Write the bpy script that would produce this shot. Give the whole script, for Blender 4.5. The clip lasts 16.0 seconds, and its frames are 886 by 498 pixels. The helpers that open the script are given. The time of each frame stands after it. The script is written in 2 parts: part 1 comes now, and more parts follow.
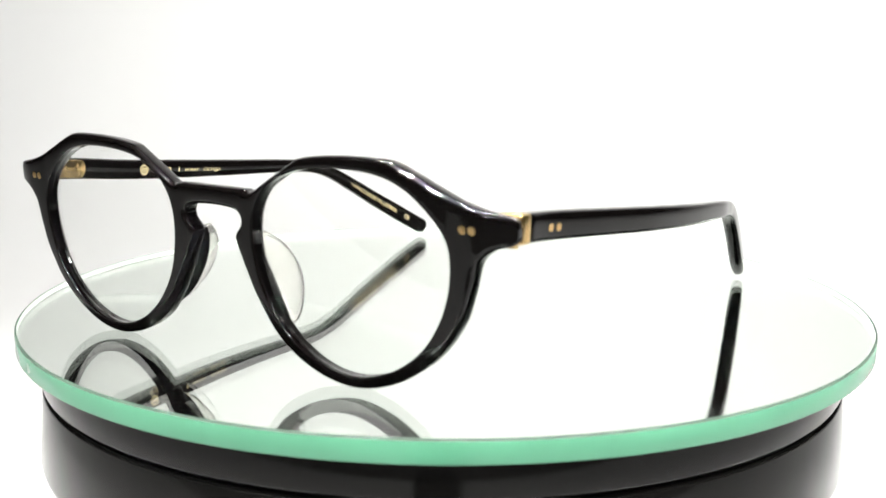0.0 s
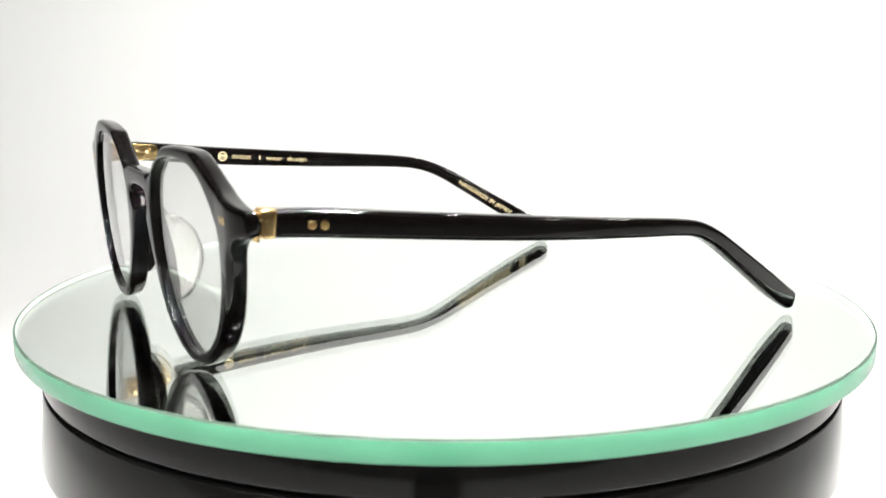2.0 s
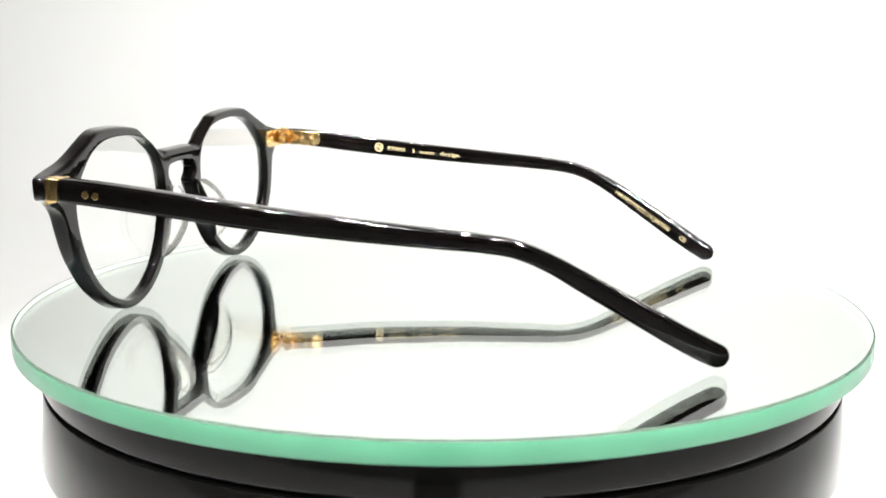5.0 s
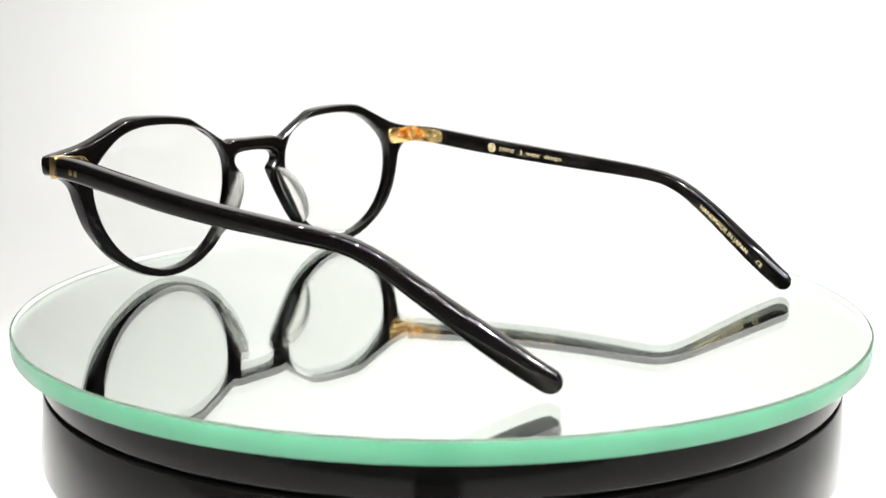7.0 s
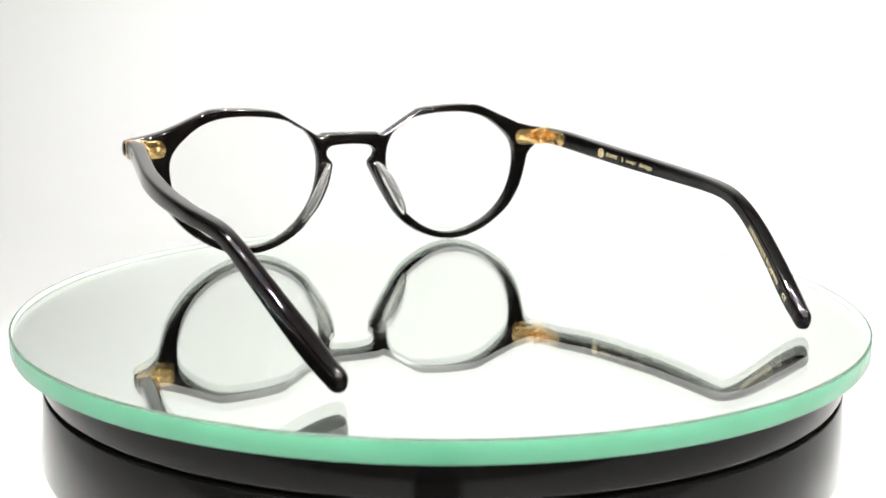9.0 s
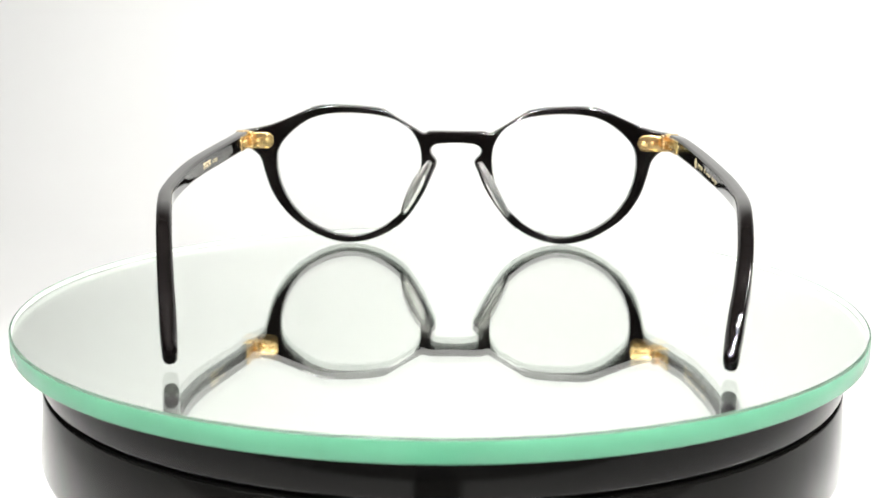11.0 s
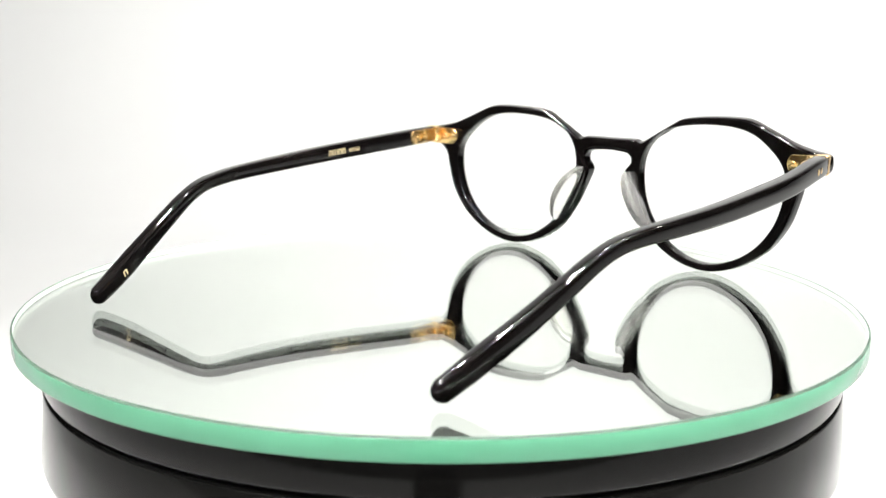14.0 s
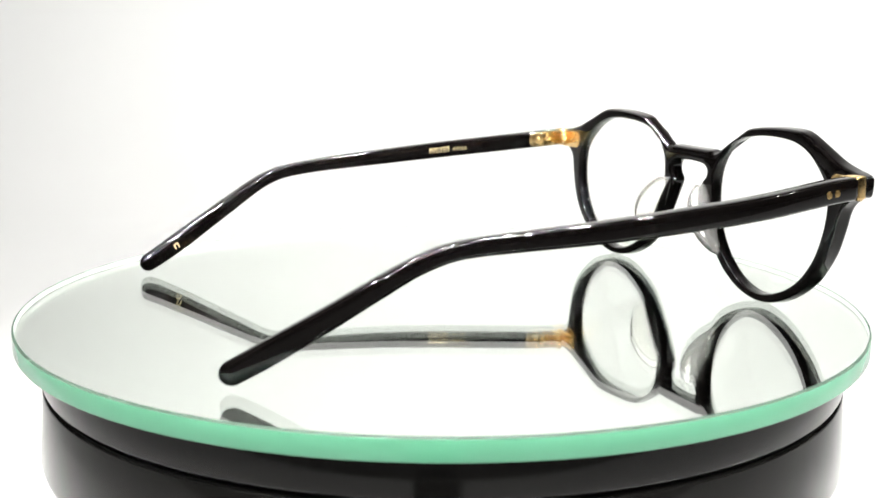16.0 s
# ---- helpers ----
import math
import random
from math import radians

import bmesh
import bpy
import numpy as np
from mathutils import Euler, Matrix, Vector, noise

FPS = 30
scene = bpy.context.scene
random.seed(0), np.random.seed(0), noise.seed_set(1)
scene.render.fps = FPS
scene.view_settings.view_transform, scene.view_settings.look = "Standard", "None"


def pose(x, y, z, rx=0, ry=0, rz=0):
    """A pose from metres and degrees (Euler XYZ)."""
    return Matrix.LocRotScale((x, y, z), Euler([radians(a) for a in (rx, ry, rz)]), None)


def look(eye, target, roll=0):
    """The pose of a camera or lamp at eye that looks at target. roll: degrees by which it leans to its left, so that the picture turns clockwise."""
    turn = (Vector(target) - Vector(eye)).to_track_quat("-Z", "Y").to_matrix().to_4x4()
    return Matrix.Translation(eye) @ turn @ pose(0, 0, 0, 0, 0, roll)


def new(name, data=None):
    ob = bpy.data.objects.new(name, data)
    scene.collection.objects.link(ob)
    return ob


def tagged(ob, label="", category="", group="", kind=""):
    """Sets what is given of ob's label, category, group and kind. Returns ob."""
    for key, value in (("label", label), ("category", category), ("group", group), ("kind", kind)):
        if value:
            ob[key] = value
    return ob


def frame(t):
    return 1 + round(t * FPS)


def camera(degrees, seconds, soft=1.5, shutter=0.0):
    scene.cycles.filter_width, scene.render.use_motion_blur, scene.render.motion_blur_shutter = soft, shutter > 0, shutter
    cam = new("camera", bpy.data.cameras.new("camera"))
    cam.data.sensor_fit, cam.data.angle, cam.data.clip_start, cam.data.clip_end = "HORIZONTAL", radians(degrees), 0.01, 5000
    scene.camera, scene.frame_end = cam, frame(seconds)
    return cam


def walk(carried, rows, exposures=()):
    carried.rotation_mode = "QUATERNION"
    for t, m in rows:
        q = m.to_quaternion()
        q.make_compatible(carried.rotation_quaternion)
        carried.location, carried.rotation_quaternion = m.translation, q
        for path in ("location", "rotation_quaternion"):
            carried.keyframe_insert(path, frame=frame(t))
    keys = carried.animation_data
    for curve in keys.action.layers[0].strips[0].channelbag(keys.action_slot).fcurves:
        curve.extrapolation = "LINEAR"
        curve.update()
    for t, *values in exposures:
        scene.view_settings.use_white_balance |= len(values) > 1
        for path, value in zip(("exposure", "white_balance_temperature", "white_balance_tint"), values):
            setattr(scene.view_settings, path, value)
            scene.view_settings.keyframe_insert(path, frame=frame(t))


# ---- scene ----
# Eyeglasses with a black acetate frame on a slowly turning mirror-glass display
# stand before a white paper sweep. Lengths below are in millimetres where a
# factor MM is applied, else in metres.
MM = 0.001

# ---- camera: stands still ----
cam = camera(44.0, 16.0, soft=1.5)
cam.data.dof.use_dof, cam.data.dof.focus_distance, cam.data.dof.aperture_fstop = True, 0.258, 30.0
STAND = pose(0.00897, -0.26584, 0.06248, 90 - 10.84, 0, 1.963) @ pose(0, 0, 0, 0, 0, 0.363)
walk(cam, [(0.0, STAND), (16.0, STAND)], exposures=[(0.0, 0.0), (16.0, 0.0)])

# turning of the stand: degrees at the start and degrees a second
TURN_START, TURN_RATE = 145.83, -13.2195

# ---- light: dim room, small ceiling spots over a white sweep ----
world = bpy.data.worlds.new("room_dusk")
scene.world = world
world.use_nodes = True
bg = world.node_tree.nodes["Background"]
bg.inputs["Color"].default_value = (1.0, 0.98, 0.95, 1)
bg.inputs["Strength"].default_value = 0.05


def spot_lamp(place, power, target, spread, radius=0.014):
    data = bpy.data.lights.new("spot_light", "AREA")
    data.shape, data.size, data.energy = "DISK", radius * 2, power
    data.spread = radians(spread)
    data.color = (1.0, 0.985, 0.96)
    lamp = new("spot_light", data)
    lamp.matrix_world = look(place, target)
    return lamp


# twin lamps that wash the sweep: place, watts, aim
WASH = [((-0.85, -0.15, 0.72), 0.8, (-0.5, 0.55, 0.35)), ((-0.30, -0.30, 0.95), 2.0, (-0.2, 0.6, 0.35)),
        ((0.30, -0.30, 0.95), 2.1, (0.18, 0.45, 0.1)), ((0.85, -0.15, 0.72), 2.5, (0.5, 0.45, 0.1)),
        ((-0.08, -0.12, 0.95), 1.7, (-0.05, 0.70, 0.3)), ((0.08, -0.12, 0.95), 1.6, (0.05, 0.45, 0.1)),
        ((-0.75, 0.25, 0.72), 0.4, (-0.4, 0.65, 0.35)), ((-0.30, 0.10, 0.95), 2.6, (-0.30, 0.70, 0.46)),
        ((0.30, 0.10, 0.95), 1.9, (0.18, 0.45, 0.1)), ((0.75, 0.25, 0.72), 2.3, (0.5, 0.45, 0.1))]
# twin lamps before the stand: place, watts, aim
FRONT = [((-0.12, -0.62, 0.50), 0.9, (0.0, 0.0, 0.0)), ((0.16, -0.62, 0.50), 0.9, (0.0, 0.0, 0.0))]
for rows, spread in ((WASH, 110), (FRONT, 120)):
    for place, watts, target in rows:
        for side in (-0.03, 0.03):
            spot_lamp((place[0] + side, place[1], place[2]), watts * (0.22 if rows is WASH else 0.45), target, spread)
# rows of narrow display spots on the ceiling track, all aimed at the stand
SPOTS = [(x, y, z) for y, z in ((-0.48, 0.80), (-0.16, 0.95), (0.16, 0.95)) for x in (-0.40, -0.12, 0.16, 0.44)]
for place in SPOTS:
    spot_lamp(place, 0.13, (0.0, 0.0, 0.01), 17, 0.012)


# ---- materials ----
def material(name, colour, rough=0.5, metal=0.0, ior=1.5, transmission=0.0, coat=0.0, spread=0.0, scale=200.0, bump=0.0, bump_scale=900.0, rough_spread=0.0, specular=0.5):
    m = bpy.data.materials.new(name)
    m.use_nodes = True
    nt = m.node_tree
    b = nt.nodes["Principled BSDF"]
    b.inputs["Base Color"].default_value = (*colour, 1)
    b.inputs["Roughness"].default_value = rough
    b.inputs["Metallic"].default_value = metal
    b.inputs["IOR"].default_value = ior
    b.inputs["Transmission Weight"].default_value = transmission
    b.inputs["Coat Weight"].default_value = coat
    b.inputs["Specular IOR Level"].default_value = specular
    if not (spread or bump or rough_spread):
        return m
    co = nt.nodes.new("ShaderNodeTexCoord")

    def grain(s, detail):
        n = nt.nodes.new("ShaderNodeTexNoise")
        n.inputs["Scale"].default_value, n.inputs["Detail"].default_value = s, detail
        nt.links.new(co.outputs["Object"], n.inputs["Vector"])
        return n

    def span(source, lo, hi):
        r = nt.nodes.new("ShaderNodeMapRange")
        r.inputs["From Min"].default_value, r.inputs["From Max"].default_value = 0.3, 0.7
        r.inputs["To Min"].default_value, r.inputs["To Max"].default_value = lo, hi
        nt.links.new(source, r.inputs["Value"])
        return r.outputs["Result"]

    if spread:
        mix = nt.nodes.new("ShaderNodeMix")
        mix.data_type = "RGBA"
        mix.inputs[6].default_value = (*[c * (1 - spread) for c in colour], 1)
        mix.inputs[7].default_value = (*[min(1, c * (1 + spread)) for c in colour], 1)
        nt.links.new(span(grain(scale, 4).outputs["Fac"], 0, 1), mix.inputs[0])
        nt.links.new(mix.outputs[2], b.inputs["Base Color"])
    if rough_spread:
        nt.links.new(span(grain(scale * 0.7, 3).outputs["Fac"], max(0, rough - rough_spread), rough + rough_spread), b.inputs["Roughness"])
    if bump:
        bm_node = nt.nodes.new("ShaderNodeBump")
        bm_node.inputs["Strength"].default_value, bm_node.inputs["Distance"].default_value = 0.3, bump
        nt.links.new(grain(bump_scale, 3).outputs["Fac"], bm_node.inputs["Height"])
        nt.links.new(bm_node.outputs["Normal"], b.inputs["Normal"])
    return m


ACETATE = material("black_acetate", (0.0017, 0.0014, 0.00135), rough=0.05, ior=1.5, spread=0.3, scale=160, rough_spread=0.015, bump=0.00002, bump_scale=220)
GOLD = material("gold_plating", (0.87, 0.61, 0.275), rough=0.22, metal=1.0, spread=0.12, scale=700, rough_spread=0.08)
GOLD_FOIL = material("gold_foil", (0.56, 0.46, 0.27), rough=0.42, metal=0.45, spread=0.25, scale=2500)
LENS = material("clear_lens", (0.988, 0.992, 0.986), rough=0.0, ior=1.49, transmission=1.0)
PAD = material("clear_acetate", (0.965, 0.955, 0.925), rough=0.02, ior=1.46, transmission=0.93)
PLATE = material("plate_glass", (0.975, 1.0, 0.98), rough=0.0, ior=1.52, transmission=1.0)
SILVER = material("silvering", (0.93, 0.962, 0.93), rough=0.01, metal=1.0)
EDGE = material("glass_edge", (0.13, 0.415, 0.255), rough=0.22, spread=0.06, scale=60, rough_spread=0.06, bump=0.00002, bump_scale=1500)
# pale colour that stands in for bright reflections inside the disc's rim
RIM_REFLECTION = material("painted_rim_reflection", (0.62, 0.66, 0.63), rough=0.5, spread=0.05, scale=200)
ARRIS = material("glass_arris", (0.045, 0.075, 0.055), rough=0.6, spread=0.15, scale=90, specular=0.15)
DRUM = material("black_lacquer", (0.0078, 0.0076, 0.007), rough=0.12, ior=1.38, spread=0.3, scale=40, rough_spread=0.04, bump=0.00003, bump_scale=300)
SEAM = material("black_rubber", (0.004, 0.004, 0.004), rough=0.7, spread=0.3, scale=300)
PAPER = material("white_paper", (0.84, 0.845, 0.835), rough=0.75, spread=0.018, scale=5, bump=0.0002, bump_scale=600)
PLASTER = material("grey_plaster", (0.16, 0.155, 0.15), rough=0.85, spread=0.08, scale=3, bump=0.0004, bump_scale=120)
CARPET = material("dark_floor", (0.10, 0.09, 0.085), rough=0.8, spread=0.25, scale=14, bump=0.0006, bump_scale=300)


# ---- mesh helpers ----
def part(name, bm, mat, parent=None, label="", smooth=True, upward=False):
    bmesh.ops.recalc_face_normals(bm, faces=bm.faces)
    if upward:
        bm.normal_update()
        bmesh.ops.reverse_faces(bm, faces=[f for f in bm.faces if f.normal.z < 0])
    me = bpy.data.meshes.new(name)
    for f in bm.faces:
        f.smooth = smooth
    bm.to_mesh(me)
    bm.free()
    me.materials.append(mat)
    ob = new(name, me)
    ob.parent = parent
    if label:
        tagged(ob, label)
    return ob


def revolve(profile, steps=256, close=False):
    """A turned body round z from (radius, height) pairs."""
    bm = bmesh.new()
    rings = []
    for r, z in profile:
        if r < 1e-7:
            rings.append([bm.verts.new((0, 0, z))])
        else:
            rings.append([bm.verts.new((r * math.cos(2 * math.pi * i / steps), r * math.sin(2 * math.pi * i / steps), z)) for i in range(steps)])
    pairs = list(zip(rings, rings[1:])) + ([(rings[-1], rings[0])] if close else [])
    for a, b in pairs:
        for i in range(steps):
            j = (i + 1) % steps
            if len(a) == 1 and len(b) == 1:
                continue
            if len(a) == 1:
                bm.faces.new((a[0], b[i], b[j]))
            elif len(b) == 1:
                bm.faces.new((a[i], a[j], b[0]))
            else:
                bm.faces.new((a[i], a[j], b[j], b[i]))
    return bm


def spline(points, per=8, closed=True):
    """Catmull-Rom through the points."""
    P = [np.array(q, float) for q in points]
    n = len(P)
    out = []
    for i in range(n if closed else n - 1):
        a, b, c, d = (P[(i + k) % n] if closed else P[min(max(i + k, 0), n - 1)] for k in (-1, 0, 1, 2))
        for k in range(per):
            t = k / per
            out.append(0.5 * (2 * b + (c - a) * t + (2 * a - 5 * b + 4 * c - d) * t * t + (3 * b - a - 3 * c + d) * t ** 3))
    if not closed:
        out.append(P[-1])
    return np.array(out)


def resample(poly, step, closed=True):
    q = np.vstack([poly, poly[:1]]) if closed else poly
    s = np.concatenate([[0], np.cumsum(np.linalg.norm(np.diff(q, axis=0), axis=1))])
    n = max(8, int(round(s[-1] / step)))
    u = np.linspace(0, s[-1], n, endpoint=not closed)
    return np.stack([np.interp(u, s, q[:, k]) for k in range(q.shape[1])], -1)


def inset(poly, d):
    """The closed plane outline moved by d to its left."""
    t = np.roll(poly, -1, 0) - np.roll(poly, 1, 0)
    t /= np.linalg.norm(t, axis=1)[:, None]
    return poly + d * np.stack([-t[:, 1], t[:, 0]], -1)


def ccw(poly):
    x, y = poly[:, 0], poly[:, 1]
    return poly if np.sum(x * np.roll(y, -1) - y * np.roll(x, -1)) > 0 else poly[::-1]


def rounded_box(sx, sy, sz, r, seg=3):
    bm = bmesh.new()
    bmesh.ops.create_cube(bm, size=1.0)
    for v in bm.verts:
        v.co = Vector((v.co.x * sx, v.co.y * sy, v.co.z * sz))
    bmesh.ops.bevel(bm, geom=bm.edges[:], offset=r, segments=seg, profile=0.5, affect="EDGES")
    return bm


def moved(bm, m):
    bmesh.ops.transform(bm, matrix=m, verts=bm.verts)
    return bm


# ---- the setting ----
TABLE_Z = -0.058


def sweep_sheet():
    """White paper: flat on the table, curving up behind the stand; 3 mm thick."""
    prof = [(-0.20, 0.0)]
    prof += [(0.45 + 0.25 * math.sin(a), 0.25 - 0.25 * math.cos(a)) for a in np.linspace(0, math.pi / 2, 24)]
    prof += [(0.70, 1.35)]
    bm = bmesh.new()
    rows = []
    for off in (0.0, -0.003):
        for y, z in prof:
            bend = min(1, max(0, (y - 0.45) / 0.25)) if z > 0 else 0
            rows.append([bm.verts.new((x, y - off * bend, TABLE_Z + z + off * (1 - bend))) for x in (-1.1, 1.1)])
    n = len(prof)
    loop = rows[:n] + rows[n:][::-1]
    for a, b in zip(loop, loop[1:] + loop[:1]):
        bm.faces.new((a[0], a[1], b[1], b[0]))
    for side in (0, 1):
        bm.faces.new([r[side] for r in loop])
    return part("backdrop", bm, PAPER)


tagged(sweep_sheet(), "seamless white paper sweep curving up behind the stand", "backdrop", kind="structure")


def slab(name, lo, hi, mat, label):
    bm = bmesh.new()
    bmesh.ops.create_cube(bm, size=1.0)
    for v in bm.verts:
        v.co = Vector([(a + b) / 2 + c * (b - a) for a, b, c in zip(lo, hi, v.co)])
    ob = part(name, bm, mat, smooth=False)
    return tagged(ob, label, name.split("_")[0], kind="structure")


FLOOR_Z = TABLE_Z - 0.75
slab("floor", (-2.2, -2.2, FLOOR_Z - 0.1), (2.2, 2.2, FLOOR_Z), CARPET, "dark floor of a dim room")
slab("ceiling", (-2.2, -2.2, 1.75), (2.2, 2.2, 1.85), PLASTER, "dim grey plaster ceiling")
slab("wall_north", (-2.2, 2.1, FLOOR_Z), (2.2, 2.2, 1.75), PLASTER, "plain grey plaster wall")
slab("wall_south", (-2.2, -2.2, FLOOR_Z), (2.2, -2.1, 1.75), PLASTER, "plain grey plaster wall")
slab("wall_west", (-2.2, -2.1, FLOOR_Z), (-2.1, 2.1, 1.75), PLASTER, "plain grey plaster wall")
slab("wall_east", (2.1, -2.1, FLOOR_Z), (2.2, 2.1, 1.75), PLASTER, "plain grey plaster wall")


def work_table():
    table = tagged(new("table"), "plain grey table under the white paper sweep", "table")
    table.location = (0, 0, FLOOR_Z)
    top = TABLE_Z - 0.0032 - FLOOR_Z
    part("tabletop", moved(rounded_box(2.3, 1.5, 0.03, 0.004), Matrix.Translation((0, 0, top - 0.015))), PLASTER, table)
    for sx in (-1.05, 1.05):
        for sy in (-0.65, 0.65):
            part("leg", moved(rounded_box(0.05, 0.05, top - 0.03, 0.004), Matrix.Translation((sx, sy, (top - 0.03) / 2))), PLASTER, table)
    return table


work_table()


# ---- the turning stand ----
def turntable():
    stand = tagged(new("turntable"), "round glossy black motorised display stand on white paper", "turntable")
    stand.location = (0, 0, TABLE_Z)
    z0 = -TABLE_Z
    R = 0.0948

    def arc(cx, cz, r, a0, a1, n=7):
        return [(cx + r * math.cos(radians(a)), cz + r * math.sin(radians(a))) for a in np.linspace(a0, a1, n)]

    low = [(0, 0.0), (0.070, 0.0), (0.071, 0.001), (0.071, z0 - 0.037), (0.088, z0 - 0.0345)] + arc(R - 0.0028, z0 - 0.030, 0.004, -70, 0) + arc(R - 0.0002, z0 - 0.0145, 0.0002, 0, 90, 4) + [(R - 0.004, z0 - 0.0143), (0, z0 - 0.0143)]
    part("base_body", revolve(low), DRUM, stand, "glossy black lacquered side")
    part("seam_ring", revolve([(0.085, z0 - 0.0143), (R - 0.0016, z0 - 0.0143), (R - 0.0016, z0 - 0.0130), (0.085, z0 - 0.0130)], close=True), SEAM, stand, "dark recessed joint")
    up = [(0, z0 - 0.0130), (R - 0.004, z0 - 0.0130)] + arc(R - 0.0004, z0 - 0.0126, 0.0004, -90, 0, 5) + arc(R - 0.001, z0 - 0.0058, 0.001, 0, 90, 6) + [(0, z0 - 0.0048)]
    part("top_ring", revolve(up), DRUM, stand, "glossy black rotating platter rim")
    foot = part("foot", moved(revolve([(0, 0), (0.006, 0), (0.006, -0.0003), (0, -0.0003)], 24), Matrix.Translation((0.06, 0, 0))), SEAM, stand)
    foot.location = (0, 0, 0.0003)
    return stand


turntable()


def reflected_block():
    """A dark block out of view, added for its reflection in the stand's side."""
    block = tagged(new("unseen_dark_block"), "unseen black block on the white paper, added for its dark reflection in the stand", "adapter")
    block.location = (0.003, -0.150, TABLE_Z)
    part("block_body", moved(rounded_box(0.018, 0.030, 0.030, 0.003, 3), Matrix.Translation((0, 0, 0.015))), SEAM, block)
    return block


reflected_block()


def mirror_disc():
    disc = tagged(new("mirror_disc"), "round mirror glass plate with polished green edge", "glass disc")
    R, T, c = 0.1002, 0.0045, 0.00045
    glass = part("glass", revolve([(0, 0), (0.05, 0), (R - c, 0)]), PLATE, disc, "clear plate glass surface", upward=True)
    glass.visible_shadow = False
    part("mirror_backing", revolve([(0, -T), (0.05, -T), (R - c - 0.0001, -T)]), SILVER, disc, "silvered mirror underside", upward=True)
    # added pale ring: the bright inner reflection of the far rim, put into colour
    part("inner_reflection_ring", revolve([(R - c - 0.0001, -T + 0.00002), (R - c - 0.0001, -0.0016)]), RIM_REFLECTION, disc, "pale ring painted as the bright reflection inside the glass rim")
    part("inner_arris", revolve([(R - c - 0.0001, -0.0016), (R - c - 0.0001, -0.0006)]), ARRIS, disc, "dark green line along the inner rim")
    part("arris", revolve([(R - c, 0), (R, -c)]), ARRIS, disc, "dark green chamfered rim")
    part("polished_edge", revolve([(R, -c), (R, -T + 0.0003), (R - 0.0002, -T)]), EDGE, disc, "mint green glass edge")
    return disc


DISC = mirror_disc()

# ---- the eyeglasses ----
# Own space: x to the wearer's right, y the way the front looks, z up from the glass.
MID = 1.5          # middle of the bridge in x
THICK = 3.9        # thickness of the front
Z_TEMPLE = 32.0

glasses = tagged(new("eyeglasses"), "black acetate eyeglasses with gold hinges standing on mirror glass", "glasses")


def front_y(x, z):
    """Middle of the front's thickness: a slight wrap and a slight lean, ends swept back."""
    a = abs(x)
    return 71.7 - 1.9 * (min(a, 54.0) / 57.0) ** 2 + 0.055 * (z - 32.0) + 0.013 * x * max(0.0, 1 - (a / 60.0) ** 4) - 0.5 * max(0.0, (a - 56.0) / 10.0) ** 1.6


HALF = [(7.4, 34.8), (8.7, 34.5), (9.9, 34.2), (12.0, 35.4), (16.2, 37.95), (20.3, 40.4), (22.6, 41.5), (28, 42.25), (34.5, 42.6), (40.8, 42.5), (43.6, 41.9),
        (47.0, 40.5), (52.0, 38.3), (56.5, 36.6), (61.0, 35.5), (64.5, 34.9), (66.4, 34.4), (66.9, 33.2), (66.9, 31.2), (66.3, 30.1), (64.3, 29.5),
        (62.0, 28.4), (59.8, 26.0), (58.5, 21.5), (56.2, 15.4), (51.6, 9.1), (46.0, 4.6), (40.0, 1.55), (33.5, 0.12), (27.0, 0.75), (20.7, 3.2), (15.0, 7.4),
        (10.1, 14.5), (6.6, 22.0), (5.55, 25.0), (6.0, 26.4), (7.1, 27.8), (7.2, 29.3), (6.0, 30.4), (3.5, 30.8)]
OPENING = [(54.6, 26), (54, 20.5), (51.7, 14.5), (47.6, 9), (42, 5), (35, 2.6), (28.5, 2.7), (22, 5.3), (16.4, 10), (12.3, 16.5), (10.5, 24), (11.0, 30.5), (14.2, 35.5),
           (19.2, 38.4), (26, 39.8), (34, 40.15), (40.5, 39.5), (46, 37.4), (51, 33.4), (53.8, 29.8)]


def outline():
    right = [(0, 34.8)] + HALF + [(0, 30.95)]
    left = [(-x, z) for x, z in HALF[::-1]]
    return ccw(resample(spline(right + left, 6), 0.55))


def opening(side, grow=0.0):
    poly = ccw(resample(spline([(side * x, z) for x, z in OPENING], 6), 0.6))
    return inset(poly, -grow) if grow else poly


def across(x):
    """From the even plan to the place in x: the wearer's right eye sits a little further out."""
    bump = min(1.0, max(0.0, (x - 4.0) / 6.0)) * min(1.0, max(0.0, (62.0 - x) / 10.0))
    return x + 0.9 * bump + MID


def ease(x, d):
    """The face rounds off towards the ends of the front."""
    k = min(1.0, max(0.0, (abs(x) - 60.0) / 6.9))
    return 1.0 - 0.75 * k * k if d > 0 else 1.0


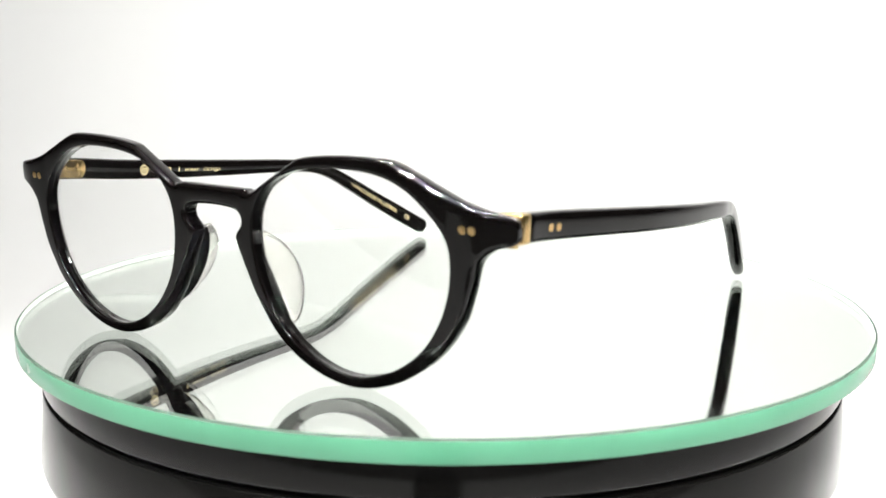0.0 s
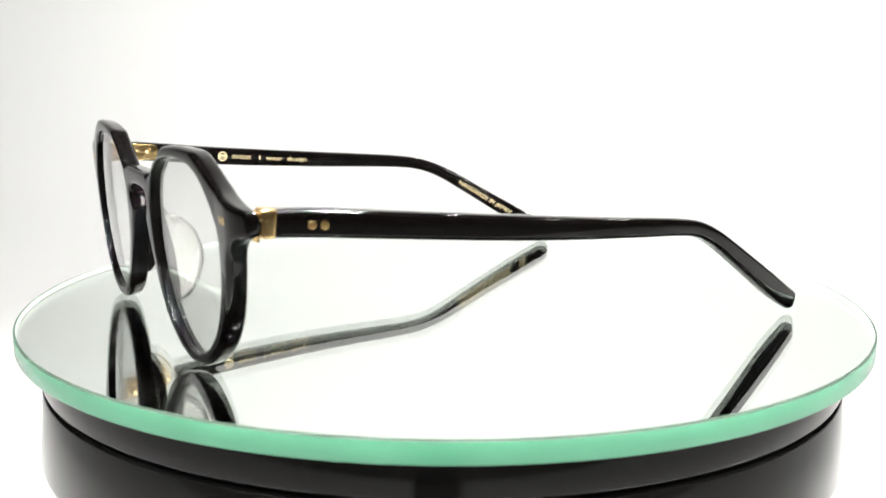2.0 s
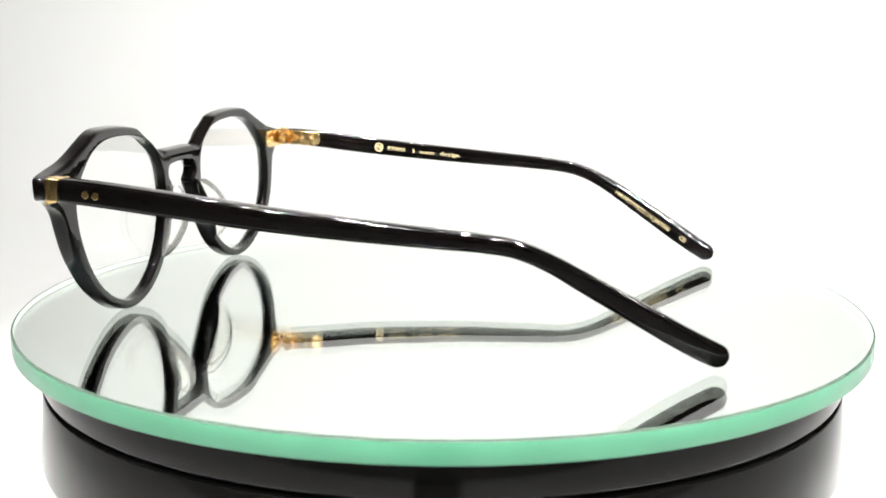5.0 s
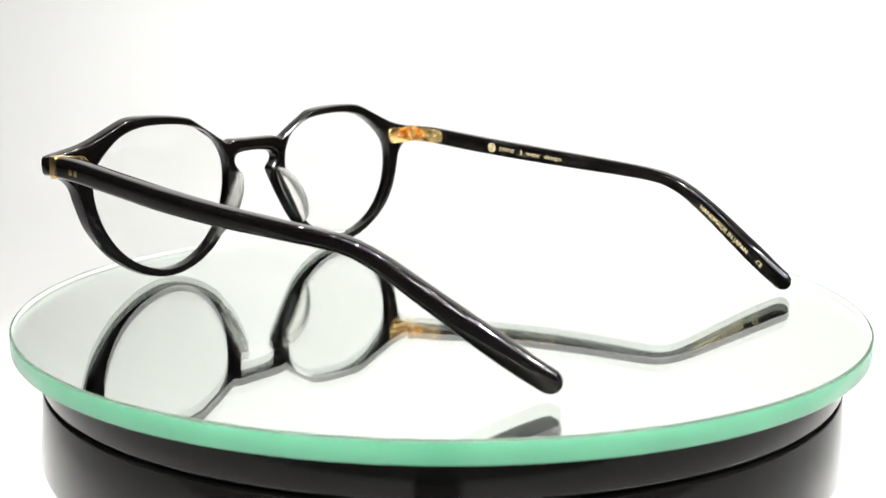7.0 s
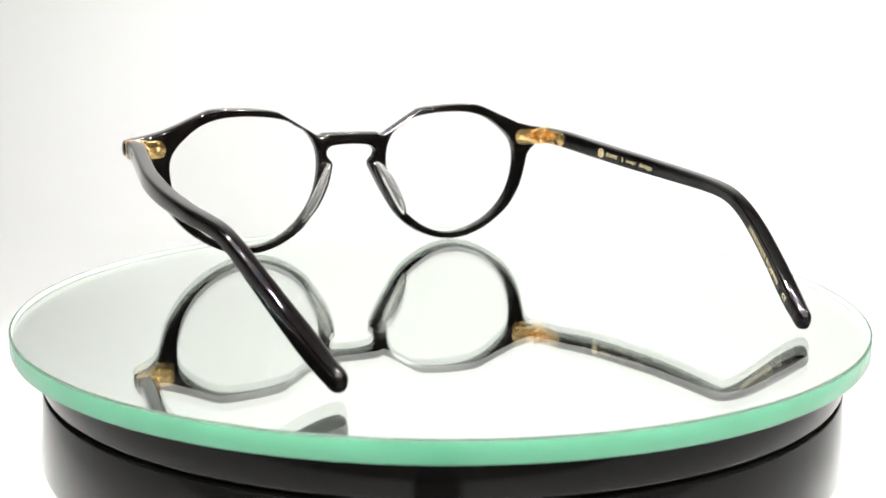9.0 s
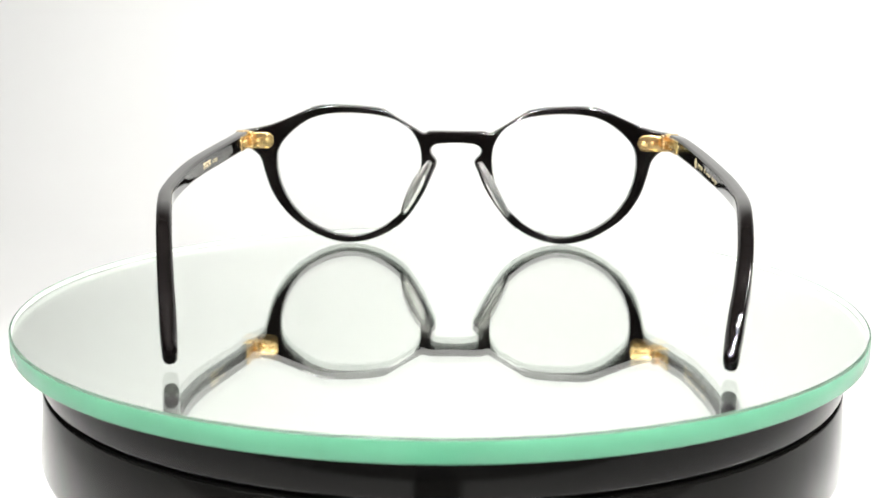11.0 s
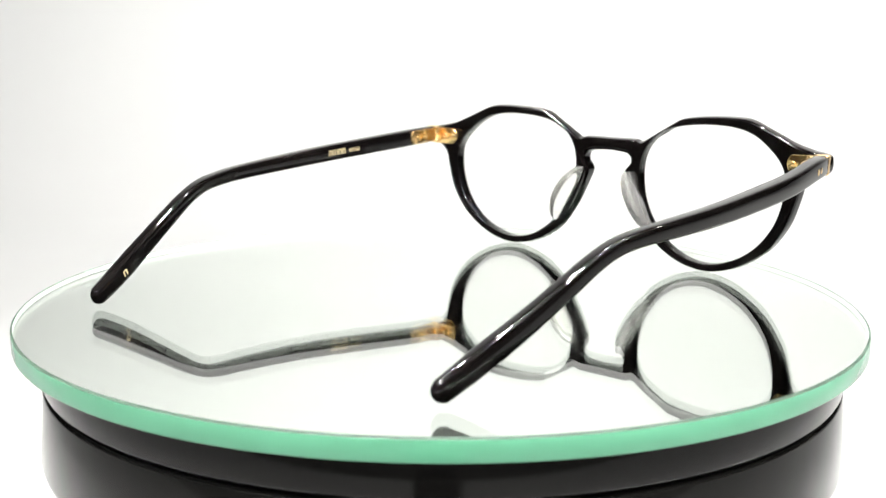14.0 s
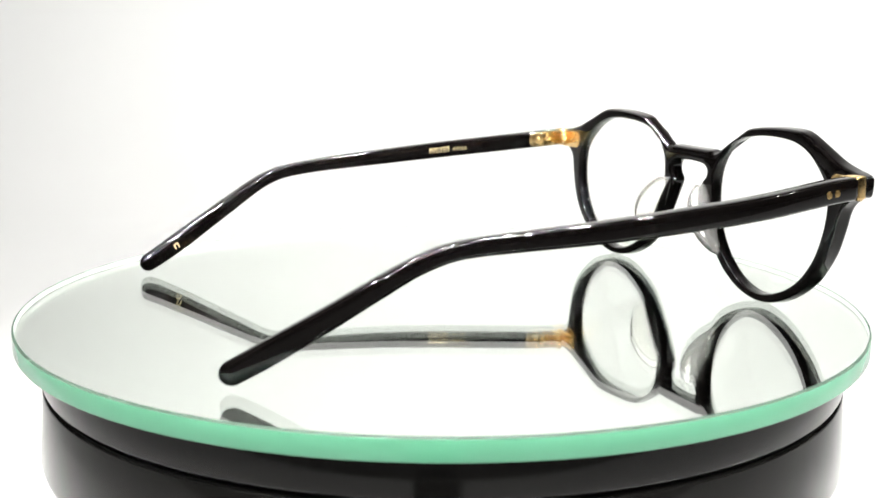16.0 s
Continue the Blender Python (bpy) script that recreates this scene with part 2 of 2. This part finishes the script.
def front_mesh():
    from mathutils.geometry import delaunay_2d_cdt
    h = THICK / 2
    bm = bmesh.new()
    # each loop: draft, then how far the rounding runs in and along, front and back; the outer edge is domed
    loops = [(outline(), 0.2, (1.0, 1.25), (0.7, 1.05)), (opening(1)[::-1], 0.0, (0.4, 0.4), (0.3, 0.3)), (opening(-1)[::-1], 0.0, (0.4, 0.4), (0.3, 0.3))]
    caps = {1: [], -1: []}
    for poly, draft, rf, rb in loops:
        rings = []
        for r, s in ((rf, 1), (rb, -1)):
            ring_set = []
            for a in np.linspace(0, math.pi / 2, 7):
                ring_set.append((inset(poly, r[0] * (1 - math.cos(a)) + (draft if s < 0 else 0)), s * (h - r[1] + r[1] * math.sin(a))))
            if s == 1:
                ring_set = ring_set[::-1]
            rings += ring_set
        rows = []
        for q, d in rings:
            rows.append([bm.verts.new((across(x) * MM, (front_y(x, z) + d * ease(x, d)) * MM, z * MM)) for x, z in q])
        for a, b in zip(rows, rows[1:]):
            for i in range(len(a)):
                j = (i + 1) % len(a)
                bm.faces.new((a[i], a[j], b[j], b[i]))
        caps[1].append((rings[0][0], rows[0]))
        caps[-1].append((rings[-1][0], rows[-1]))
    # caps: triangulated with points inside, so that they follow the wrap
    for s, lots in caps.items():
        pts, edges, verts = [], [], []
        for q, row in lots:
            k = len(pts)
            pts += [Vector(p) for p in q]
            verts += row
            edges += [(k + i, k + (i + 1) % len(q)) for i in range(len(q))]

        def within(p, q):
            x, y = q[:, 0], q[:, 1]
            x2, y2 = np.roll(x, -1), np.roll(y, -1)
            c = (y > p[1]) != (y2 > p[1])
            return np.sum(c & (p[0] < (x2 - x) * (p[1] - y) / (y2 - y + 1e-12) + x)) % 2 == 1

        allb = np.array([tuple(p) for p in pts])
        for gx in np.arange(-66, 66.1, 1.0):
            for gz in np.arange(0.5, 43, 1.0):
                p = np.array((gx, gz))
                if within(p, lots[0][0]) and not within(p, lots[1][0]) and not within(p, lots[2][0]) and np.min(np.sum((allb - p) ** 2, 1)) > 0.35:
                    pts.append(Vector(p))
                    verts.append(bm.verts.new((across(gx) * MM, (front_y(gx, gz) + s * h * ease(gx, s)) * MM, gz * MM)))
        vo, eo, fo, ov, oe, of = delaunay_2d_cdt(pts, edges, [], 0, 1e-6)
        for f in fo:
            c = np.mean([vo[i][:] for i in f], 0)
            if within(c, lots[0][0]) and not within(c, lots[1][0]) and not within(c, lots[2][0]):
                ids = [ov[i][0] for i in f if ov[i]]
                if len(set(ids)) == 3:
                    try:
                        bm.faces.new([verts[i] for i in ids])
                    except ValueError:
                        pass
    return bm


front = part("front", front_mesh(), ACETATE, glasses, "polished black crown panto front")


def lens_mesh(side):
    """A thin curved demo lens seated in the groove of the rim."""
    edge = opening(side, 0.35)
    c = edge.mean(0)
    bm = bmesh.new()
    sheets = []
    for d in (0.75, -0.75):
        rows = []
        for k in (1.0, 0.8, 0.6, 0.4, 0.2):
            row = []
            for p in edge:
                x, z = c + (p - c) * k
                r2 = ((x - c[0]) ** 2 + (z - c[1]) ** 2) / 22.0 ** 2
                row.append(bm.verts.new((across(x) * MM, (front_y(x, z) + d + 0.9 * (1 - r2)) * MM, z * MM)))
            rows.append(row)
        mid = bm.verts.new((across(c[0]) * MM, (front_y(c[0], c[1]) + d + 0.9) * MM, c[1] * MM))
        for a, b in zip(rows, rows[1:]):
            for i in range(len(a)):
                j = (i + 1) % len(a)
                bm.faces.new((a[i], a[j], b[j], b[i]))
        for i in range(len(edge)):
            bm.faces.new((rows[-1][i], rows[-1][(i + 1) % len(edge)], mid))
        sheets.append(rows[0])
    a, b = sheets
    for i in range(len(edge)):
        j = (i + 1) % len(edge)
        bm.faces.new((a[i], a[j], b[j], b[i]))
    for ring in sheets:
        for v in ring:
            for e in v.link_edges:
                if e.other_vert(v) in ring:
                    e.smooth = False
    return bm


for side in (-1, 1):
    part("lens", lens_mesh(side), LENS, glasses, "clear uncoated lens")


def pad_mesh(side, reach=6.8, fat=1.1, splay=0.30):
    """A clear nose pad: a half-moon tongue behind the nose flank, splayed outwards."""
    flank = resample(spline([(6.2, 25.2), (7.2, 22.6), (9.4, 17.8), (12.2, 12.6), (15.2, 8.2)], 6, False), 0.5, False)
    n = len(flank)
    bm = bmesh.new()
    rows = []
    for i, (x, z) in enumerate(flank):
        s = i / (n - 1)
        depth = 0.25 + reach * math.sin(math.pi * min(1, 0.06 + 0.94 * s)) ** 0.55 * (1 - 0.12 * s)
        half = 0.35 + fat * math.sin(math.pi * s) ** 0.5
        tx, tz = flank[min(i + 1, n - 1)] - flank[max(i - 1, 0)]
        length = math.hypot(tx, tz)
        nx, nz = -tz / length, tx / length        # away from the nose, towards the lens
        row = []
        for a in np.linspace(-90, 90, 21):
            back = depth * max(0.0, 1 - abs(math.sin(radians(a))) ** 4) ** 0.3
            off = half * math.sin(radians(a)) + 1.0 + splay * back
            px, pz = x + nx * off, z + nz * off + 0.03 * back
            row.append(bm.verts.new((across(side * px) * MM, (front_y(side * px, pz) - THICK / 2 + 0.25 - back) * MM, pz * MM)))
        rows.append(row)
    for a, b in zip(rows, rows[1:]):
        for i in range(len(a)):
            j = (i + 1) % len(a)
            bm.faces.new((a[i], a[j], b[j], b[i]))
    bm.faces.new(rows[0])
    bm.faces.new(rows[-1])
    return bm


for side in (-1, 1):
    part("nose_pad", pad_mesh(side, splay=0.33 if side < 0 else 0.05), PAD, glasses, "clear moulded nose pad")
    part("pad_base", pad_mesh(side, 1.7 if side < 0 else 2.6, 1.0, -0.35), ACETATE, front, "black built-up nose pad base")

# temples: (y, x of the middle, z of the middle, height across)
LEFT_LINE = [(64.8, -63.0, 32.2, 4.9), (57, -63.1, 31.7, 5.0), (40, -64.7, 30.3, 4.9), (22, -66.2, 28.8, 4.7), (5, -66.2, 27.4, 4.3), (-12, -64.7, 26.1, 3.8), (-21, -62.9, 25.2, 3.5),
             (-27, -61.4, 24.1, 3.4), (-33, -59.9, 21.6, 3.5), (-40, -58.0, 17.5, 3.9), (-48, -55.7, 12.7, 4.3), (-56, -53.3, 7.9, 4.7), (-62, -51.5, 4.5, 4.8), (-66.8, -50.0, 2.1, 4.7)]
RIGHT_LINE = [(64.8, 67.0, 32.2, 4.9), (57, 68.2, 31.7, 5.0), (40, 69.8, 29.8, 4.9), (22, 70.2, 28.3, 4.7), (5, 70.1, 27.1, 4.3), (-12, 68.9, 26.1, 3.8), (-21, 67.7, 25.4, 3.5),
              (-27, 66.6, 24.3, 3.4), (-33, 65.5, 21.9, 3.5), (-40, 64.0, 17.9, 3.9), (-48, 61.7, 12.9, 4.3), (-56, 59.0, 8.0, 4.7), (-61.5, 57.2, 4.7, 4.8), (-66.3, 55.7, 2.1, 4.7)]
BROAD = 3.9        # thickness of a temple


class Temple:
    def __init__(self, side, line):
        self.side = side
        p = spline([(x, y, z, h) for y, x, z, h in line], 10, False)
        self.mid, self.high = p[:, :3], p[:, 3]
        self.s = np.concatenate([[0], np.cumsum(np.linalg.norm(np.diff(self.mid, axis=0), axis=1))])

    def at(self, s):
        """Middle, way along, way up and way outwards at the length s."""
        m = np.array([np.interp(s, self.s, self.mid[:, k]) for k in range(3)])
        a, b = max(0, s - 0.8), min(self.s[-1], s + 0.8)
        t = np.array([np.interp(b, self.s, self.mid[:, k]) - np.interp(a, self.s, self.mid[:, k]) for k in range(3)])
        t /= np.linalg.norm(t)
        out = np.cross(t, (0, 0, 1.0)) * 1.0
        out /= np.linalg.norm(out)
        if out[0] * self.side < 0:
            out = -out
        up = np.cross(out, t)
        up *= np.sign(up[2])
        return m, t, up, out, np.interp(s, self.s, self.high)

    def s_of_y(self, y):
        return float(np.interp(-y, -self.mid[:, 1], self.s))

    def broad(self, s):
        return BROAD - 0.5 * min(1, max(0, (s - 40) / 40))

    def spot(self, s, v, face, lift=0.0):
        """A point on the inner (-1) or outer (1) face, v above the middle."""
        m, t, up, out, h = self.at(s)
        return Vector((m + up * v + out * face * (self.broad(s) / 2 + lift)) * MM)

    def mesh(self):
        bm = bmesh.new()
        rows = []
        L = self.s[-1]
        stations = [0, 0.25] + list(np.linspace(1.0, L - 2.6, 110)) + [L - 2.6 + 2.6 * math.sin(a) for a in np.linspace(0.1, math.pi / 2, 13)]
        for k, s in enumerate(stations):
            m, t, up, out, h = self.at(min(s, L))
            cap = max(0.0, (s - (L - 2.6)) / 2.6)
            shrink = math.sqrt(max(0.0, 1 - min(1, cap) ** 2)) if cap > 0 else 1.0
            shrink = max(shrink, 0.06)
            b = self.broad(s) / 2 * (0.08 + 0.92 * shrink) * (1 - 0.12 * min(1, max(0, (s - L + 8) / 6)))
            hh = h / 2 * shrink
            if k == 0:
                b, hh = b - 0.2, hh - 0.2
            r = min(0.9 + 0.65 * min(1, max(0, (s - L + 14) / 12)), b * 0.9, hh * 0.9)
            ring = []
            for cx, cz, a0 in ((b - r, hh - r, 0), (-b + r, hh - r, 90), (-b + r, -hh + r, 180), (b - r, -hh + r, 270)):
                for a in np.linspace(a0, a0 + 90, 5):
                    u, v = cx + r * math.cos(radians(a)), cz + r * math.sin(radians(a))
                    ring.append(bm.verts.new((m + out * u + up * v) * MM))
            rows.append(ring)
        for a, b in zip(rows, rows[1:]):
            for i in range(len(a)):
                j = (i + 1) % len(a)
                bm.faces.new((a[i], a[j], b[j], b[i]))
        bm.faces.new(rows[0])
        bm.faces.new(rows[-1])
        return bm


def dome(radius, height, steps=20):
    return revolve([(0, height), (radius * 0.45, height * 0.86), (radius * 0.8, height * 0.5), (radius, 0), (radius, -0.4 * MM), (0, -0.4 * MM)], steps)


def pin(radius, height, steps=24):
    """A flat rivet head with a fine rounded rim."""
    return revolve([(0, height), (radius * 0.6, height), (radius * 0.86, height), (radius * 0.96, height * 0.7), (radius, height * 0.2), (radius, -0.2 * MM), (radius, -0.4 * MM), (0, -0.4 * MM)], steps)


def aim(place, normal):
    return Matrix.Translation(place) @ Vector(normal).to_track_quat("Z", "Y").to_matrix().to_4x4()


def plate_on(temple, s0, s1, h, lift):
    """A rounded tab on a temple's inner face from s0 to s1, h high."""
    bm = bmesh.new()
    r = h / 2 * 0.85
    ring = [(s0, -h / 2), (s0, h / 2)]
    ring += [(s1 - r + r * math.sin(a), h / 2 - r + r * math.cos(a)) for a in np.linspace(0, math.pi / 2, 7)]
    ring += [(s1 - r + r * math.cos(a), -h / 2 + r - r * math.sin(a)) for a in np.linspace(0, math.pi / 2, 7)]
    low = [bm.verts.new(temple.spot(s, v, -1, -0.3)) for s, v in ring]
    mid = [bm.verts.new(temple.spot(s, v, -1, lift * 0.7)) for s, v in ring]
    cs = (s0 + s1) / 2
    top = [bm.verts.new(temple.spot(cs + (s - cs) * 0.96, v * 0.92, -1, lift)) for s, v in ring]
    for a, b in ((low, mid), (mid, top)):
        for i in range(len(a)):
            j = (i + 1) % len(a)
            bm.faces.new((a[i], a[j], b[j], b[i]))
    bm.faces.new(top)
    bm.faces.new(low)
    return bm


def bar_on(bm, temple, s0, s1, v0, v1, lift=0.03):
    """One thin raised stroke on the inner face."""
    q = [(s0, v0), (s1, v0), (s1, v1), (s0, v1)]
    a = [bm.verts.new(temple.spot(s, v, -1, -0.05)) for s, v in q]
    b = [bm.verts.new(temple.spot(s, v, -1, lift)) for s, v in q]
    for i in range(4):
        j = (i + 1) % 4
        bm.faces.new((a[i], a[j], b[j], b[i]))
    bm.faces.new(a)
    bm.faces.new(b)


def lettering(name, text, temple, s0, v0, size, parent, label, width=None, way=1):
    """Foil letters on the inner face, running from the hinge to the tip (way 1) or back (-1)."""
    cu = bpy.data.curves.new("letters", "FONT")
    cu.body, cu.size, cu.extrude = text, 1.0, 0.0
    cu.resolution_u, cu.offset = 3, -0.004
    ob = bpy.data.objects.new("letters", cu)
    scene.collection.objects.link(ob)
    bpy.context.view_layer.update()
    me = bpy.data.meshes.new_from_object(ob.evaluated_get(bpy.context.evaluated_depsgraph_get()))
    bpy.data.objects.remove(ob)
    bm = bmesh.new()
    bm.from_mesh(me)
    bpy.data.meshes.remove(me)
    reach = max(v.co.x for v in bm.verts)
    k = (width / reach) if width else size
    for v in bm.verts:
        v.co = temple.spot(s0 + way * v.co.x * k, v0 + v.co.y * size, -1, 0.03)
    return part(name, bm, GOLD_FOIL, parent, label, smooth=False)


def temple_with_fittings(side, line):
    T = Temple(side, line)
    name = "temple"
    ob = part(name, T.mesh(), ACETATE, glasses, "slim polished black temple arm")
    # rivets on the outer face
    for y in (58.5, 56.2):
        s = T.s_of_y(y)
        m, t, up, out, h = T.at(s)
        part("rivet", moved(pin(0.78 * MM, 0.06 * MM), aim(T.spot(s, -0.15, 1), out)), GOLD, ob, "small round gold rivet")
    # collar between front and temple
    m, t, up, out, h = T.at(0)
    collar = rounded_box(BROAD * MM, 2.9 * MM, 5.1 * MM, 0.6 * MM, 4)
    basis = Matrix((Vector(out), Vector(-t), Vector(up))).transposed().to_4x4()
    hinge = part("hinge", moved(collar, Matrix.Translation(Vector((m - t * 1.35) * MM)) @ basis), GOLD, glasses, "gold barrel hinge")
    # barrel knuckles inside the joint
    for k, v in enumerate((-1.75, -0.6, 0.6, 1.75)):
        bm = revolve([(0, 0.5 * MM), (0.8 * MM, 0.5 * MM), (0.95 * MM, 0.35 * MM), (0.95 * MM, -0.35 * MM), (0.8 * MM, -0.5 * MM), (0, -0.5 * MM)], 20)
        place = (m - out * (BROAD / 2 + 0.7) + up * v - t * (0.6 + 0.5 * (k % 2))) * MM
        part("knuckle", moved(bm, Matrix.Translation(Vector(place))), GOLD, hinge)
    part("hinge_plate", plate_on(T, -0.2, T.s_of_y(54.2), 4.2, 0.35), GOLD, hinge, "rounded gold hinge leaf")
    for y in (60.0, 57.2):
        s = T.s_of_y(y)
        m2, t2, up2, out2, h2 = T.at(s)
        part("screw", moved(dome(0.7 * MM, 0.45 * MM), aim(T.spot(s, 0, -1, 0.35), -out2)), GOLD, hinge)
    # leaf on the back of the front
    bm = bmesh.new()
    x0, x1, hh, r = 55.4, 65.6, 2.45, 2.2
    ring = [(x1, -hh), (x1, hh)]
    ring += [(x0 + r - r * math.sin(a), hh - r + r * math.cos(a)) for a in np.linspace(0, math.pi / 2, 7)]
    ring += [(x0 + r - r * math.cos(a), -hh + r - r * math.sin(a)) for a in np.linspace(0, math.pi / 2, 7)]
    ctr = 60.5
    layers = []
    for lift, k in ((-0.5, 1.0), (0.1, 1.0), (0.2, 0.95)):
        layers.append([bm.verts.new(((side * (ctr + (x - ctr) * k) + MID) * MM, (front_y(side * x, 32) - THICK / 2 - lift) * MM, (31.7 + z * k) * MM)) for x, z in ring])
    for a, b in zip(layers, layers[1:]):
        for i in range(len(a)):
            j = (i + 1) % len(a)
            bm.faces.new((a[i], a[j], b[j], b[i]))
    bm.faces.new(layers[-1])
    bm.faces.new(layers[0])
    part("hinge_plate", bm, GOLD, hinge, "rounded gold hinge leaf")
    for x in (57.2, 59.9):
        place = Vector(((side * x + MID) * MM, (front_y(side * x, 32) - THICK / 2 - 0.2) * MM, 31.8 * MM))
        part("screw", moved(dome(0.7 * MM, 0.45 * MM), aim(place, (0, -1, 0))), GOLD, hinge)
    # rivets on the face of the front
    for x in (57.5, 59.4):
        place = Vector(((side * x + MID) * MM, (front_y(side * x, 32.1) + THICK / 2) * MM, 32.1 * MM))
        part("rivet", moved(pin(0.78 * MM, 0.06 * MM), aim(place, (0.03, 1, -0.055))), GOLD, front, "small round gold rivet")
    return T, ob


LEFT, left_arm = temple_with_fittings(-1, LEFT_LINE)
RIGHT, right_arm = temple_with_fittings(1, RIGHT_LINE)


def mark_on(temple, s0, w, v, high, parent):
    """One small arch-shaped foil mark in place of a letter."""
    q = [(0, 0), (0.22, 0), (0.22, 0.8), (0.78, 0.8), (0.78, 0), (1, 0), (1, 1), (0, 1)]
    bm = bmesh.new()
    low = [bm.verts.new(temple.spot(s0 + a * w, v + b * high, -1, -0.05)) for a, b in q]
    top = [bm.verts.new(temple.spot(s0 + a * w, v + b * high, -1, 0.03)) for a, b in q]
    for i in range(8):
        j = (i + 1) % 8
        bm.faces.new((low[i], low[j], top[j], top[i]))
    for f in ((0, 1, 2, 7), (2, 3, 6, 7), (3, 4, 5, 6)):
        bm.faces.new([top[i] for i in f])
    part("foil_mark", bm, GOLD_FOIL, parent, smooth=False)


def word_marks(temple, s, v, widths, high, parent):
    for w, tall in widths:
        mark_on(temple, s, w, v, high * tall, parent)
        s += w + 0.4
    return s


def emblem(temple, s, v, r, parent):
    bm = bmesh.new()
    n = 20
    for a in range(n):
        a0, a1 = 2 * math.pi * a / n, 2 * math.pi * (a + 1) / n
        q = [(r, a0), (r, a1), (r * 0.72, a1), (r * 0.72, a0)]
        bm.faces.new([bm.verts.new(temple.spot(s + k * math.cos(w), v + k * math.sin(w), -1, 0.03)) for k, w in q])
    bar_on(bm, temple, s - r * 0.6, s + r * 0.6, v + r * 0.12, v + r * 0.34)
    for k in (-0.42, 0.0, 0.42):
        bar_on(bm, temple, s + r * (k - 0.1), s + r * (k + 0.1), v - r * 0.45, v + r * 0.12)
    part("emblem", bm, GOLD_FOIL, parent, "round gold foil emblem", smooth=False)


# inner face of the wearer's right arm
emblem(RIGHT, RIGHT.s_of_y(35.5), 0.0, 1.35, right_arm)
word_marks(RIGHT, RIGHT.s_of_y(32.6), -0.55, [(0.75, 0.75)] * 5, 1.4, right_arm)
bm = bmesh.new()
bar_on(bm, RIGHT, RIGHT.s_of_y(24.6), RIGHT.s_of_y(24.3), -0.6, 0.7)
part("foil_mark", bm, GOLD_FOIL, right_arm, smooth=False)
lettering("foil_letters", "wear  design", RIGHT, RIGHT.s_of_y(22.6), -0.55, 1.75, right_arm, "gold foil words wear design", width=12.6)
lettering("foil_letters", "HANDMADE IN JAPAN", RIGHT, RIGHT.s_of_y(-38.4), -0.65, 1.85, right_arm, "gold foil words HANDMADE IN JAPAN", width=19.5)
lettering("foil_letters", "CE", RIGHT, RIGHT.s_of_y(-57.4), -0.6, 1.8, right_arm, "gold foil CE mark")
# inner face of the wearer's left arm
s = LEFT.s_of_y(33.6)
lettering("foil_letters", "47", LEFT, s + 4.3, -0.6, 1.5, left_arm, "gold foil number 47", width=1.7, way=-1)
mark_on(LEFT, s + 1.85, 0.6, -0.55, 0.9, left_arm)
lettering("foil_letters", "22", LEFT, s + 1.7, -0.6, 1.5, left_arm, "gold foil number 22", width=1.7, way=-1)
word_marks(LEFT, s + 5.6, -0.75, [(1.1, 1.0), (1.1, 1.0), (0.4, 1.0), (1.1, 1.0), (1.0, 1.0)], 1.6, left_arm)
mark_on(LEFT, LEFT.s_of_y(-57.0), 1.3, -0.7, 1.4, left_arm)


# ---- what turns ----
def motions():
    times = [0.5 * k for k in range(33)]
    turn = lambda t: TURN_RATE * t
    walk(glasses, [(t, pose(0, 0, 0.00005, 0, 0, TURN_START + turn(t))) for t in times])
    walk(DISC, [(t, pose(0, 0, 0, 0, 0, turn(t)) @ Matrix.Translation((0.00062, -0.00028, 0))) for t in times])


motions()
